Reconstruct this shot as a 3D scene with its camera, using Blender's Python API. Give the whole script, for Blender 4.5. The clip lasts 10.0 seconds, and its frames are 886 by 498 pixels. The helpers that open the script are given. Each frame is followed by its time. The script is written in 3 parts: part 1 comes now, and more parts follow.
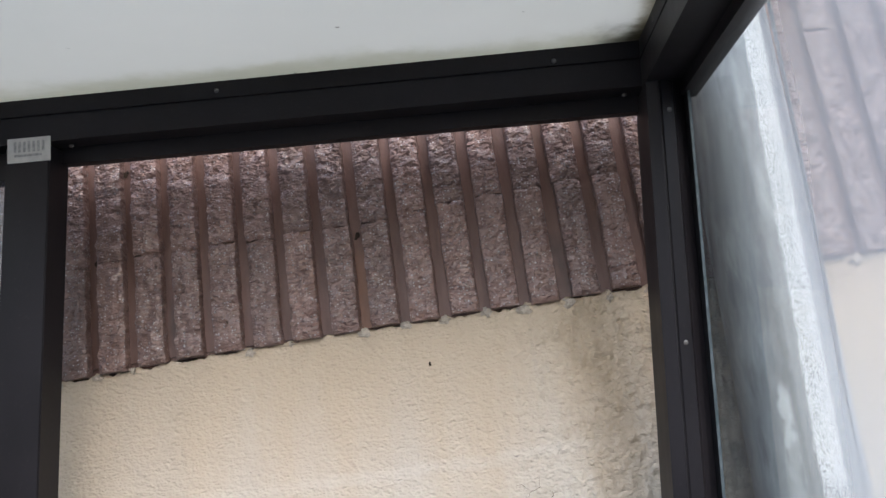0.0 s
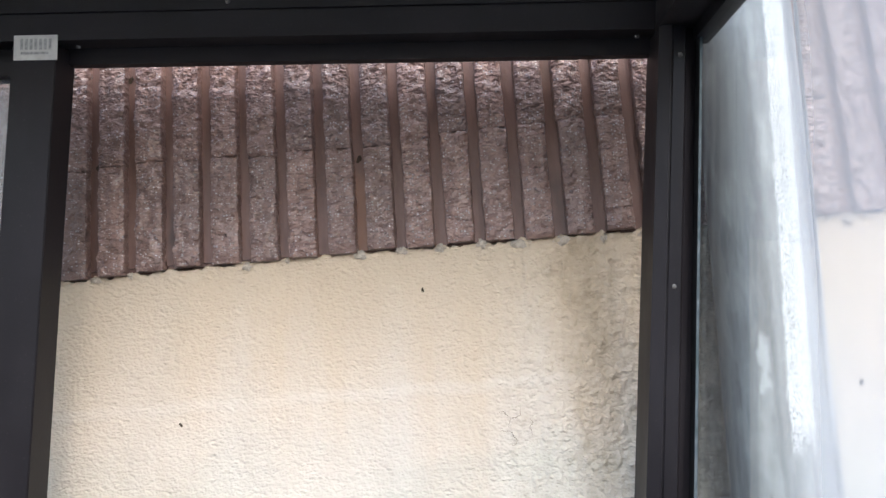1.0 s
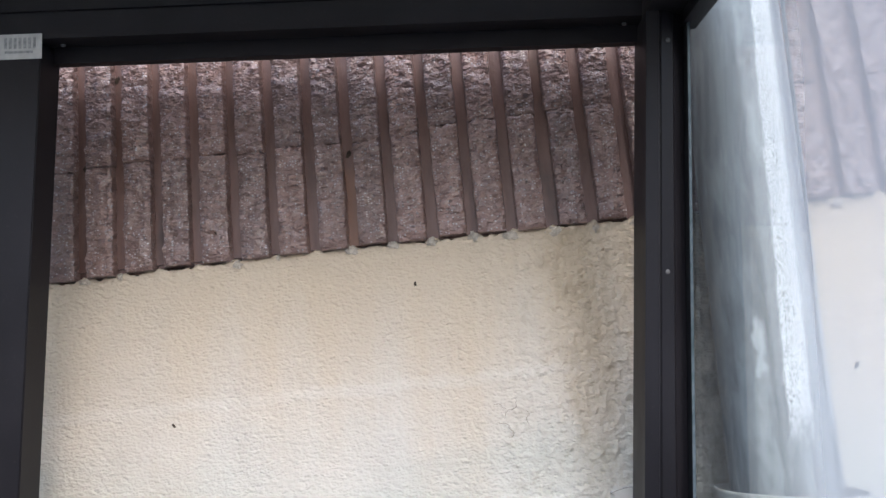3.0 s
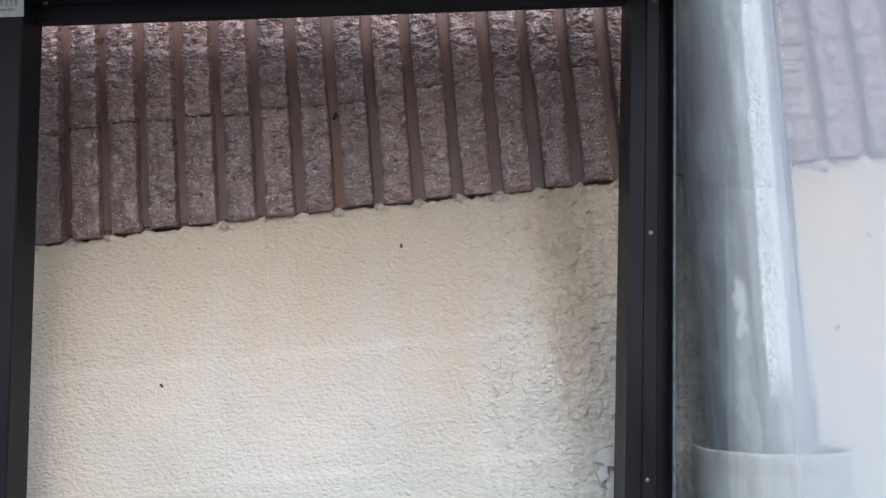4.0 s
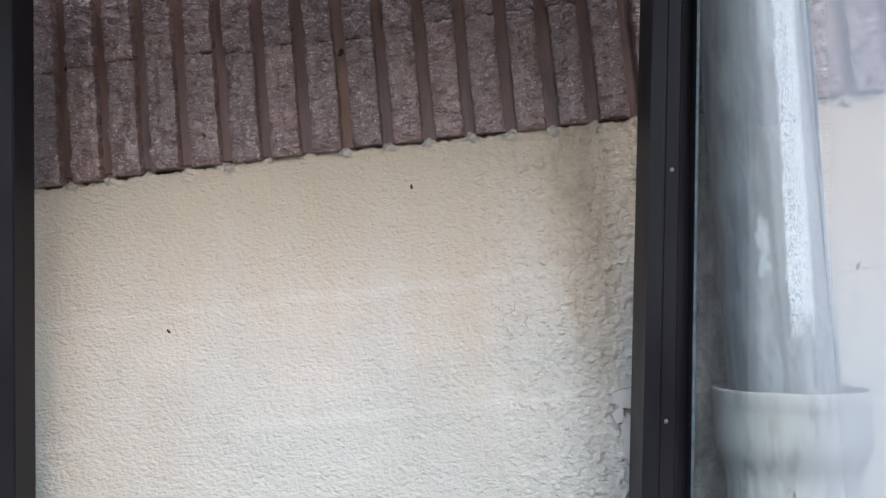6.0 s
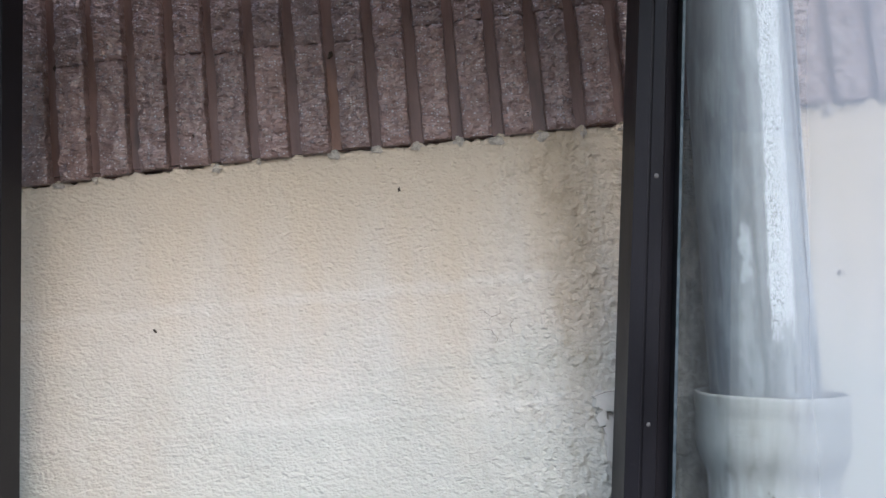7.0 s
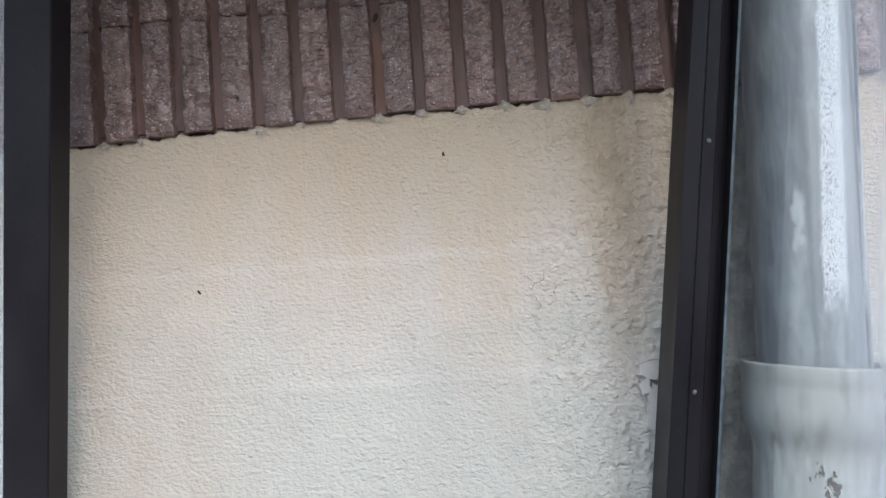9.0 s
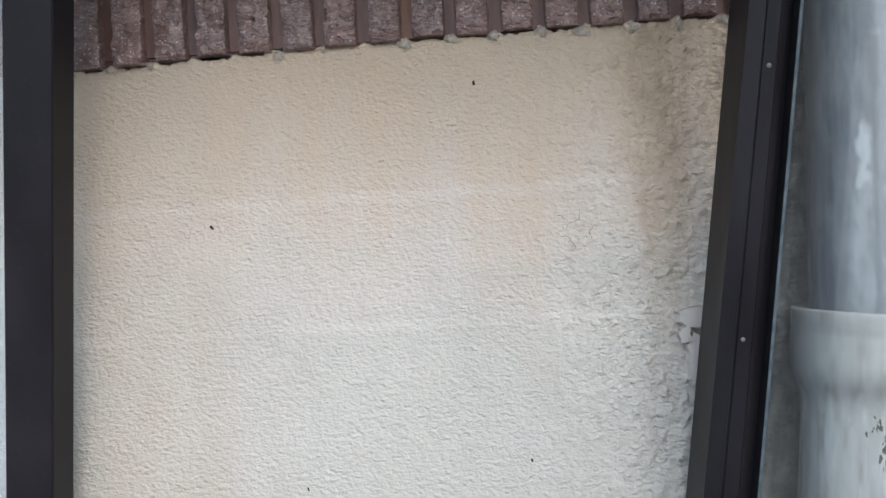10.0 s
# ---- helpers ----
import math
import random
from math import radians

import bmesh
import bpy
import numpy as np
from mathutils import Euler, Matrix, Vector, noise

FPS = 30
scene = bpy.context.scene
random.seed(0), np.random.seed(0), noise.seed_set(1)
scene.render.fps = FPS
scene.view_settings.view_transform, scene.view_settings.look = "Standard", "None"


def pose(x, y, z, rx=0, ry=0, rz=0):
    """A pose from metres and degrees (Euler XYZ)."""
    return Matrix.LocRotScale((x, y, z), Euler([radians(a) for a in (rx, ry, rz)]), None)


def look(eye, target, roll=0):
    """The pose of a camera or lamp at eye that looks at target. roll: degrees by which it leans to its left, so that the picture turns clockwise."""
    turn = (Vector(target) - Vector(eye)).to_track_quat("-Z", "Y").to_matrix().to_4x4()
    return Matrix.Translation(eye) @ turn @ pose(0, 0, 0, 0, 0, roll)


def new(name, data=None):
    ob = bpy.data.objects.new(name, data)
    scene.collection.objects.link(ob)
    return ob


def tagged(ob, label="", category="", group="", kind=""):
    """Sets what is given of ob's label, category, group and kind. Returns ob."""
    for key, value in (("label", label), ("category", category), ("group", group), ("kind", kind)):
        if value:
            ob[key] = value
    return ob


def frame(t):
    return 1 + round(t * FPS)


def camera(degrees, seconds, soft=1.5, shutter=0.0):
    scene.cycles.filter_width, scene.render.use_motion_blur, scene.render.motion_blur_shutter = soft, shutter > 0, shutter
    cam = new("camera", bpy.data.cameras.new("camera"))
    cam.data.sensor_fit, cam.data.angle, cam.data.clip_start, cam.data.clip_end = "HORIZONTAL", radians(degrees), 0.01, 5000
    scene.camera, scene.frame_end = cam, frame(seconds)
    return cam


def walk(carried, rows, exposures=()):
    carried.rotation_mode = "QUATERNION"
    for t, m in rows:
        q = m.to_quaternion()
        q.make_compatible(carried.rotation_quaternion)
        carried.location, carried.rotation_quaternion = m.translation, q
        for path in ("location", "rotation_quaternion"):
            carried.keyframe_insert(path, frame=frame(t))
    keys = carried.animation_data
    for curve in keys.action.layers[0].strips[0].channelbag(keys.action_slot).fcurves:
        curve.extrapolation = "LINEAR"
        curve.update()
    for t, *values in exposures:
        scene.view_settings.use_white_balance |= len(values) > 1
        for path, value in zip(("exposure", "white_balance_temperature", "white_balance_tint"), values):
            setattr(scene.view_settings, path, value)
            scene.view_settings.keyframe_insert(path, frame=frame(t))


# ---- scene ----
# The camera and its walk: x, y, z, yaw, pitch, roll.
cam = camera(57.32, 10.0)
ROWS = [
    (0.0, 0.6703, -1.2739, -0.2282, 3.42, 14.88, -7.94),
    (0.2, 0.6843, -1.2803, -0.2277, 5.40, 16.01, -6.92),
    (0.5, 0.6860, -1.2924, -0.2176, 6.51, 15.95, -6.68),
    (0.7, 0.6832, -1.2919, -0.2143, 4.72, 13.08, -6.03),
    (0.8, 0.6691, -1.2898, -0.2300, 4.79, 9.95, -4.57),
    (0.9, 0.6655, -1.2900, -0.2325, 5.10, 9.60, -4.15),
    (1.0, 0.6621, -1.2901, -0.2346, 3.38, 10.00, -3.78),
    (1.5, 0.6696, -1.2832, -0.2393, 2.25, 11.02, -5.16),
    (2.0, 0.6762, -1.2802, -0.2423, 2.35, 10.65, -5.70),
    (2.5, 0.6639, -1.2761, -0.2505, 3.46, 10.57, -5.25),
    (2.7, 0.6576, -1.2770, -0.2547, 3.14, 10.92, -5.25),
    (3.8, 0.6657, -1.2842, -0.2683, 2.26, 8.80, -4.93),
    (4.0, 0.6718, -1.2805, -0.2740, 2.54, 8.50, -5.00),
    (4.5, 0.6550, -1.2673, -0.2843, 1.32, 6.55, -5.00),
    (5.0, 0.6427, -1.2547, -0.2909, 1.51, 5.63, -4.91),
    (5.2, 0.6449, -1.2526, -0.2878, 2.03, 4.92, -5.15),
    (6.3, 0.6429, -1.2485, -0.2803, 2.52, 4.93, -5.42),
    (6.5, 0.6438, -1.2497, -0.2838, 1.70, 5.41, -5.45),
    (7.0, 0.6483, -1.2566, -0.2808, 1.77, 5.02, -4.90),
    (7.5, 0.6388, -1.2570, -0.2864, 1.79, 5.91, -4.85),
    (8.0, 0.6313, -1.2570, -0.2883, 1.81, 5.02, -4.64),
    (8.5, 0.6228, -1.2513, -0.2909, 2.67, 3.77, -4.51),
    (9.0, 0.6141, -1.2514, -0.2953, 3.48, 3.49, -4.00),
    (9.5, 0.6060, -1.2390, -0.3078, 4.08, 2.35, -3.49),
    (10.0, 0.5834, -1.1728, -0.3254, 4.47, 0.80, -3.00),
]
walk(cam, [(t, pose(x, y, z, 0, 0, yaw) @ pose(0, 0, 0, 90 + pitch) @ pose(0, 0, 0, 0, 0, roll)) for t, x, y, z, yaw, pitch, roll in ROWS],
     exposures=[(0.0, 1.05, 6000, 11), (0.5, 1.46, 6000, 11), (1.2, 1.40, 6000, 11), (2.7, 1.20, 5800, 11), (4.5, 0.93, 5650, 10), (7.5, 0.91, 5650, 10), (10.0, 0.84, 5700, 10)])

# ---- light: an overcast sky ----
world = bpy.data.worlds.new("overcast_sky")
scene.world = world
world.use_nodes = True
wn, wl = world.node_tree.nodes, world.node_tree.links
sky = wn.new("ShaderNodeTexSky")
sky.sky_type = "NISHITA"
sky.sun_disc = False
sky.sun_elevation = radians(39)
sky.sun_rotation = radians(158)
sky.air_density, sky.dust_density, sky.ozone_density = 1.0, 3.0, 1.0
wl.new(sky.outputs[0], wn["Background"].inputs[0])
wn["Background"].inputs[1].default_value = 0.15
sun_data = bpy.data.lights.new("sun", "SUN")
sun_data.energy, sun_data.angle, sun_data.color = 1.0, radians(72), (1.0, 0.975, 0.978)
sun = new("sun", sun_data)
sun.matrix_world = look((0.7, -5.2, 4.2), (0.5, -0.2, 0.0))


# ---- materials ----
class Mat:
    """A small helper to wire node materials."""

    def __init__(self, name, rough=0.6, metal=0.0, spec=0.5):
        self.m = bpy.data.materials.new(name)
        self.m.use_nodes = True
        self.n, self.l = self.m.node_tree.nodes, self.m.node_tree.links
        self.b = self.n["Principled BSDF"]
        self.b.inputs["Roughness"].default_value = rough
        self.b.inputs["Metallic"].default_value = metal
        self.b.inputs["Specular IOR Level"].default_value = spec
        self.co = self.n.new("ShaderNodeTexCoord").outputs["Object"]

    def put(self, socket, value):
        if hasattr(value, "is_output"):
            self.l.new(value, socket)
        elif isinstance(value, (tuple, list)) and len(value) == 3 and socket.type == "RGBA":
            socket.default_value = (*value, 1)
        else:
            socket.default_value = value

    def scaled(self, sx, sy, sz, loc=(0, 0, 0)):
        mp = self.n.new("ShaderNodeMapping")
        self.l.new(self.co, mp.inputs[0])
        mp.inputs["Scale"].default_value = (sx, sy, sz)
        self.put(mp.inputs["Location"], loc)
        return mp.outputs[0]

    def noise(self, vec, scale=1.0, detail=4.0, rough=0.55, dist=0.0):
        t = self.n.new("ShaderNodeTexNoise")
        self.l.new(vec, t.inputs["Vector"])
        t.inputs["Scale"].default_value, t.inputs["Detail"].default_value = scale, detail
        t.inputs["Roughness"].default_value, t.inputs["Distortion"].default_value = rough, dist
        return t.outputs["Fac"]

    def voronoi(self, vec, scale=1.0):
        t = self.n.new("ShaderNodeTexVoronoi")
        self.l.new(vec, t.inputs["Vector"])
        t.inputs["Scale"].default_value = scale
        return t.outputs["Distance"]

    def ramp(self, fac, lo, hi, a=0.0, b=1.0):
        t = self.n.new("ShaderNodeMapRange")
        t.interpolation_type = "SMOOTHSTEP"
        self.put(t.inputs[0], fac)
        for i, value in enumerate((lo, hi, a, b)):
            t.inputs[i + 1].default_value = value
        return t.outputs[0]

    def math(self, op, a, b=0.0):
        t = self.n.new("ShaderNodeMath")
        t.operation = op
        self.put(t.inputs[0], a)
        self.put(t.inputs[1], b)
        return t.outputs[0]

    def mix(self, fac, a, b):
        t = self.n.new("ShaderNodeMix")
        t.data_type = "RGBA"
        self.put(t.inputs[0], fac)
        self.put(t.inputs[6], a)
        self.put(t.inputs[7], b)
        return t.outputs[2]

    def xyz(self):
        t = self.n.new("ShaderNodeSeparateXYZ")
        self.l.new(self.co, t.inputs[0])
        return t.outputs

    def rand(self):
        return self.n.new("ShaderNodeObjectInfo").outputs["Random"]

    def color(self, value):
        self.put(self.b.inputs["Base Color"], value)
        return self

    def rough(self, value):
        self.put(self.b.inputs["Roughness"], value)
        return self

    def bump(self, height, dist, strength=1.0):
        t = self.n.new("ShaderNodeBump")
        t.inputs["Distance"].default_value, t.inputs["Strength"].default_value = dist, strength
        self.put(t.inputs["Height"], height)
        if self.b.inputs["Normal"].links:
            self.l.new(self.b.inputs["Normal"].links[0].from_socket, t.inputs["Normal"])
        self.l.new(t.outputs[0], self.b.inputs["Normal"])
        return self


def band(m, value, a, b, c, d, top=1.0):
    """The top value between b and c, falling to 0 at a and d."""
    return m.math("MULTIPLY", m.ramp(value, a, b), m.ramp(value, c, d, top, 0.0))


def make_stucco():
    m = Mat("painted_stucco", 0.9, 0, 0.2)
    x, y, z = m.xyz()
    big = m.noise(m.scaled(2.2, 2.2, 1.6), 1, 4)
    mid = m.noise(m.scaled(14, 14, 9), 1, 5)
    col = m.mix(m.ramp(big, 0.3, 0.7), (0.56, 0.51, 0.437), (0.615, 0.573, 0.50))
    col = m.mix(m.ramp(mid, 0.5, 0.8, 0, 0.35), col, (0.46, 0.385, 0.295))
    # tan runoff in uneven streaks, plus the warmer light near the blocks painted in
    runs = m.noise(m.scaled(9, 9, 0.8), 1, 4)
    depth = m.math("ADD", z, m.math("MULTIPLY", m.math("SUBTRACT", runs, 0.5), 0.5))
    col = m.mix(m.ramp(depth, -0.46, -0.02, 0, 0.8), col, (0.565, 0.448, 0.308))
    patch = m.noise(m.scaled(30, 30, 22), 1, 6, 0.7)
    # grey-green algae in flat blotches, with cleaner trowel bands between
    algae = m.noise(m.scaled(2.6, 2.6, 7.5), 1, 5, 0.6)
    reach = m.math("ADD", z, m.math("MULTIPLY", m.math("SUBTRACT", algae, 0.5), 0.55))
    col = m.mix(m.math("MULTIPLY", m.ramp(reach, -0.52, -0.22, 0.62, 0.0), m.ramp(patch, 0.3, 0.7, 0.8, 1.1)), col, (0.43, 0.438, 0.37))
    # paler lines where the trowel lapped
    for level, rise in ((0.236, 0.012), (0.425, 0.010)):
        lap = m.math("ADD", m.math("SUBTRACT", z, m.math("MULTIPLY", x, rise)), m.math("MULTIPLY", m.math("SUBTRACT", mid, 0.5), 0.03))
        col = m.mix(m.math("MULTIPLY", band(m, lap, -level - 0.013, -level - 0.003, -level + 0.004, -level + 0.016, 0.26), m.ramp(big, 0.42, 0.58)), col, (0.68, 0.635, 0.56))
    # greenish grey dirt column beside the corner post
    wob = m.noise(m.scaled(18, 18, 5), 1, 5, 0.6)
    xs = m.math("ADD", x, m.math("MULTIPLY", m.math("SUBTRACT", wob, 0.5), 0.13))
    fade = m.ramp(m.math("ADD", z, m.math("MULTIPLY", m.math("SUBTRACT", wob, 0.5), 0.4)), -0.62, -0.10, 0.08, 1.0)
    col = m.mix(m.math("MULTIPLY", band(m, xs, 0.735, 0.80, 0.83, 0.86), m.math("MULTIPLY", fade, m.ramp(patch, 0.28, 0.66, 0.2, 0.5))), col, (0.34, 0.255, 0.155))
    col = m.mix(m.math("MULTIPLY", band(m, xs, 0.55, 0.72, 0.95, 1.1), m.ramp(patch, 0.5, 0.7, 0, 0.3)), col, (0.33, 0.27, 0.185))
    # dirt behind the pipe, with the shade of pipe and post painted in
    col = m.mix(m.math("MULTIPLY", band(m, xs, 0.89, 0.93, 1.02, 1.09), m.ramp(patch, 0.35, 0.62, 0.3, 0.78)), col, (0.22, 0.195, 0.16))
    # faint grey band at the other side, stronger lower down
    col = m.mix(m.math("MULTIPLY", band(m, xs, -0.1, 0.0, 0.10, 0.27), m.math("MULTIPLY", m.ramp(z, -0.45, -0.15, 1.0, 0.45), m.ramp(mid, 0.3, 0.65, 0.4, 0.8))), col, (0.46, 0.41, 0.33))
    specks = m.ramp(m.voronoi(m.scaled(26, 26, 26), 1), 0.05, 0.09, 0.75, 0.0)
    keep = m.ramp(m.noise(m.scaled(17, 17, 17, (3, 1, 2)), 1, 2), 0.60, 0.66)
    col = m.mix(m.math("MULTIPLY", specks, keep), col, (0.12, 0.10, 0.08))
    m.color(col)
    # a stippled trowel coat: soft bumps, a few raised ridges, then a finer grain
    soft = m.noise(m.scaled(118, 118, 178), 1, 1.2, 0.45)
    fine = m.noise(m.scaled(205, 205, 300, (5, 2, 7)), 1, 1.5, 0.5)
    ridge = m.ramp(m.noise(m.scaled(60, 60, 150, (1, 9, 4)), 1, 2, 0.5), 0.56, 0.72)
    m.bump(m.math("ADD", soft, m.math("MULTIPLY", ridge, 0.08)), 0.0037, 1.0)
    m.bump(fine, 0.0022, 1.0)
    return m.m


def make_split_stone():
    m = Mat("split_face_concrete", 0.32, 0, 0.5)
    r = m.rand()
    shift = m.n.new("ShaderNodeVectorMath")
    m.l.new(m.co, shift.inputs[0])
    spread = m.n.new("ShaderNodeCombineXYZ")
    m.l.new(m.math("MULTIPLY", r, 37.0), spread.inputs[0])
    m.l.new(m.math("MULTIPLY", r, 11.0), spread.inputs[2])
    m.l.new(spread.outputs[0], shift.inputs[1])
    m.co = shift.outputs[0]
    a = m.noise(m.scaled(40, 40, 40), 1, 5, 0.6)
    b = m.noise(m.scaled(180, 180, 180), 1, 4, 0.6)
    col = m.mix(m.ramp(a, 0.3, 0.7), (0.200, 0.115, 0.090), (0.325, 0.205, 0.168))
    col = m.mix(m.ramp(b, 0.5, 0.75, 0, 0.45), col, (0.27, 0.212, 0.204))
    col = m.mix(m.ramp(r, 0, 1, 0, 0.35), col, (0.09, 0.066, 0.06))
    # pale glassy grains in a matt face, sky glints painted into their colour
    cells = m.n.new("ShaderNodeTexVoronoi")
    m.l.new(m.scaled(230, 230, 300), cells.inputs["Vector"])
    cells.inputs["Scale"].default_value = 1.0
    pick = m.n.new("ShaderNodeSeparateColor")
    m.l.new(cells.outputs["Color"], pick.inputs[0])
    core = m.ramp(cells.outputs["Distance"], 0.30, 0.48, 1.0, 0.0)
    glint_grain = m.math("MULTIPLY", m.ramp(m.math("ADD", pick.outputs[0], m.math("MULTIPLY", m.math("SUBTRACT", a, 0.5), 0.8)), 0.74, 0.84), core)
    col = m.mix(m.math("MULTIPLY", glint_grain, 0.7), col, (0.58, 0.55, 0.55))
    m.color(col)
    m.rough(m.math("SUBTRACT", m.ramp(b, 0.35, 0.7, 0.36, 0.56), m.math("MULTIPLY", glint_grain, 0.26)))
    m.bump(m.noise(m.scaled(72, 72, 125), 1, 2.5, 0.55, 0.3), 0.0098, 1.0)
    m.bump(m.voronoi(m.scaled(150, 150, 230), 1), 0.0022, 0.9)
    m.bump(b, 0.0009, 0.7)
    m.bump(glint_grain, 0.0012, 0.9)
    m.b.inputs["Coat Weight"].default_value, m.b.inputs["Coat Roughness"].default_value = 0.45, 0.13
    return m.m


def make_groove():
    m = Mat("smooth_brown_groove", 0.42, 0, 0.28)
    a = m.noise(m.scaled(45, 45, 6), 1, 5)
    b = m.noise(m.scaled(160, 160, 90), 1, 4)
    col = m.mix(m.ramp(a, 0.3, 0.7), (0.100, 0.055, 0.044), (0.165, 0.096, 0.078))
    col = m.mix(m.ramp(b, 0.55, 0.8, 0, 0.5), col, (0.21, 0.12, 0.08))
    col = m.mix(m.ramp(m.noise(m.scaled(11, 11, 5), 1, 3), 0.6, 0.72, 0, 0.7), col, (0.05, 0.035, 0.03))
    col = m.mix(m.ramp(m.noise(m.scaled(15.4, 1, 1.2), 1, 1), 0.5, 0.75, 0, 0.5), col, (0.15, 0.075, 0.045))
    # one groove carries a rusty run of clay
    x, y, z = m.xyz()
    rust = m.math("MULTIPLY", band(m, x, 0.438, 0.450, 0.462, 0.472), m.ramp(m.math("ADD", z, m.math("MULTIPLY", a, 0.12)), 0.16, 0.22, 0.45, 0.0))
    col = m.mix(rust, col, (0.235, 0.105, 0.048))
    m.color(col)
    m.bump(b, 0.0012, 0.8)
    return m.m


def make_aluminium():
    m = Mat("dark_anodised_aluminium", 0.42, 0.0, 0.17)
    a = m.noise(m.scaled(5, 5, 3), 1, 5)
    b = m.noise(m.scaled(220, 220, 220), 1, 3)
    col = m.mix(m.ramp(a, 0.3, 0.7), (0.0110, 0.0098, 0.0112), (0.0185, 0.0166, 0.0188))
    col = m.mix(m.ramp(b, 0.6, 0.8, 0, 0.3), col, (0.05, 0.047, 0.046))
    m.color(col)
    m.rough(m.ramp(a, 0.3, 0.7, 0.36, 0.55))
    m.bump(b, 0.0002, 0.4)
    return m.m


def make_roof():
    m = Mat("translucent_roof_sheet", 0.5, 0, 0.3)
    x, y, z = m.xyz()
    n = m.noise(m.scaled(5, 5, 5), 1, 5, 0.6)
    f = m.noise(m.scaled(30, 30, 30), 1, 4, 0.6)
    wob = m.math("MULTIPLY", m.math("SUBTRACT", n, 0.5), 0.13)
    wob = m.math("ADD", wob, m.math("MULTIPLY", m.math("SUBTRACT", f, 0.5), 0.05))
    edge = m.ramp(m.math("ADD", y, wob), -0.125, -0.062)
    side = m.ramp(m.math("ADD", x, wob), -0.03, 0.012)
    corner = m.math("MULTIPLY", m.ramp(m.math("ADD", x, wob), -0.09, -0.0), m.ramp(m.math("ADD", y, wob), -0.15, -0.06))
    col = m.mix(m.ramp(n, 0.3, 0.75, 0, 0.3), (0.665, 0.675, 0.64), (0.60, 0.615, 0.58))
    col = m.mix(m.math("MULTIPLY", edge, 0.65), col, (0.47, 0.475, 0.39))
    col = m.mix(m.math("MULTIPLY", side, 0.8), col, (0.20, 0.18, 0.12))
    col = m.mix(m.math("MULTIPLY", corner, 0.95), col, (0.05, 0.045, 0.03))
    spot = m.math("MULTIPLY", m.ramp(m.voronoi(m.scaled(13, 13, 13), 1), 0.03, 0.06, 0.8, 0.0), m.ramp(f, 0.5, 0.56))
    col = m.mix(spot, col, (0.10, 0.10, 0.08))
    m.color(col)
    tr = m.n.new("ShaderNodeBsdfTranslucent")
    m.put(tr.inputs[0], col)
    mx = m.n.new("ShaderNodeMixShader")
    mx.inputs[0].default_value = 0.72
    m.l.new(m.b.outputs[0], mx.inputs[1])
    m.l.new(tr.outputs[0], mx.inputs[2])
    m.l.new(mx.outputs[0], m.n["Material Output"].inputs[0])
    return m.m


def make_glass(name, haze):
    """Clear glass with a dusty film that scatters a little light, plus painted-in haze."""
    m = Mat(name, 0.9, 0, 0.2)
    dust_haze = m.ramp(m.noise(m.scaled(5, 5, 3), 1, 2, 0.5), 0.25, 0.8, haze * 0.9, haze * 1.1)
    if name.startswith("dusty_side"):
        # haze thickens towards the camera, painting in the side pane's reflections
        dust_haze = m.math("MULTIPLY", dust_haze, m.math("ADD", m.ramp(m.xyz()[1], -0.60, -0.45, 1.5, 0.0), m.ramp(m.xyz()[1], -0.60, -0.32, 0.55, 0.12)))
    m.color((0.79, 0.81, 0.845))
    tl = m.n.new("ShaderNodeBsdfTranslucent")
    tl.inputs[0].default_value = (0.79, 0.81, 0.845, 1)
    film = m.n.new("ShaderNodeMixShader")
    film.inputs[0].default_value = 0.5
    m.l.new(m.b.outputs[0], film.inputs[1])
    m.l.new(tl.outputs[0], film.inputs[2])
    clear = m.n.new("ShaderNodeBsdfTransparent")
    clear.inputs[0].default_value = (0.93, 0.96, 0.97, 1)
    gloss = m.n.new("ShaderNodeBsdfGlossy")
    gloss.inputs["Roughness"].default_value = 0.02
    lw = m.n.new("ShaderNodeLayerWeight")
    lw.inputs[0].default_value = 0.5
    fr = m.math("ADD", 0.03, m.math("MULTIPLY", m.math("POWER", lw.outputs["Facing"], 5.0), 0.6))
    pane = m.n.new("ShaderNodeMixShader")
    m.l.new(fr, pane.inputs[0])
    m.l.new(clear.outputs[0], pane.inputs[1])
    m.l.new(gloss.outputs[0], pane.inputs[2])
    mx = m.n.new("ShaderNodeMixShader")
    m.put(mx.inputs[0], dust_haze)
    m.l.new(pane.outputs[0], mx.inputs[1])
    m.l.new(film.outputs[0], mx.inputs[2])
    m.l.new(mx.outputs[0], m.n["Material Output"].inputs[0])
    return m.m


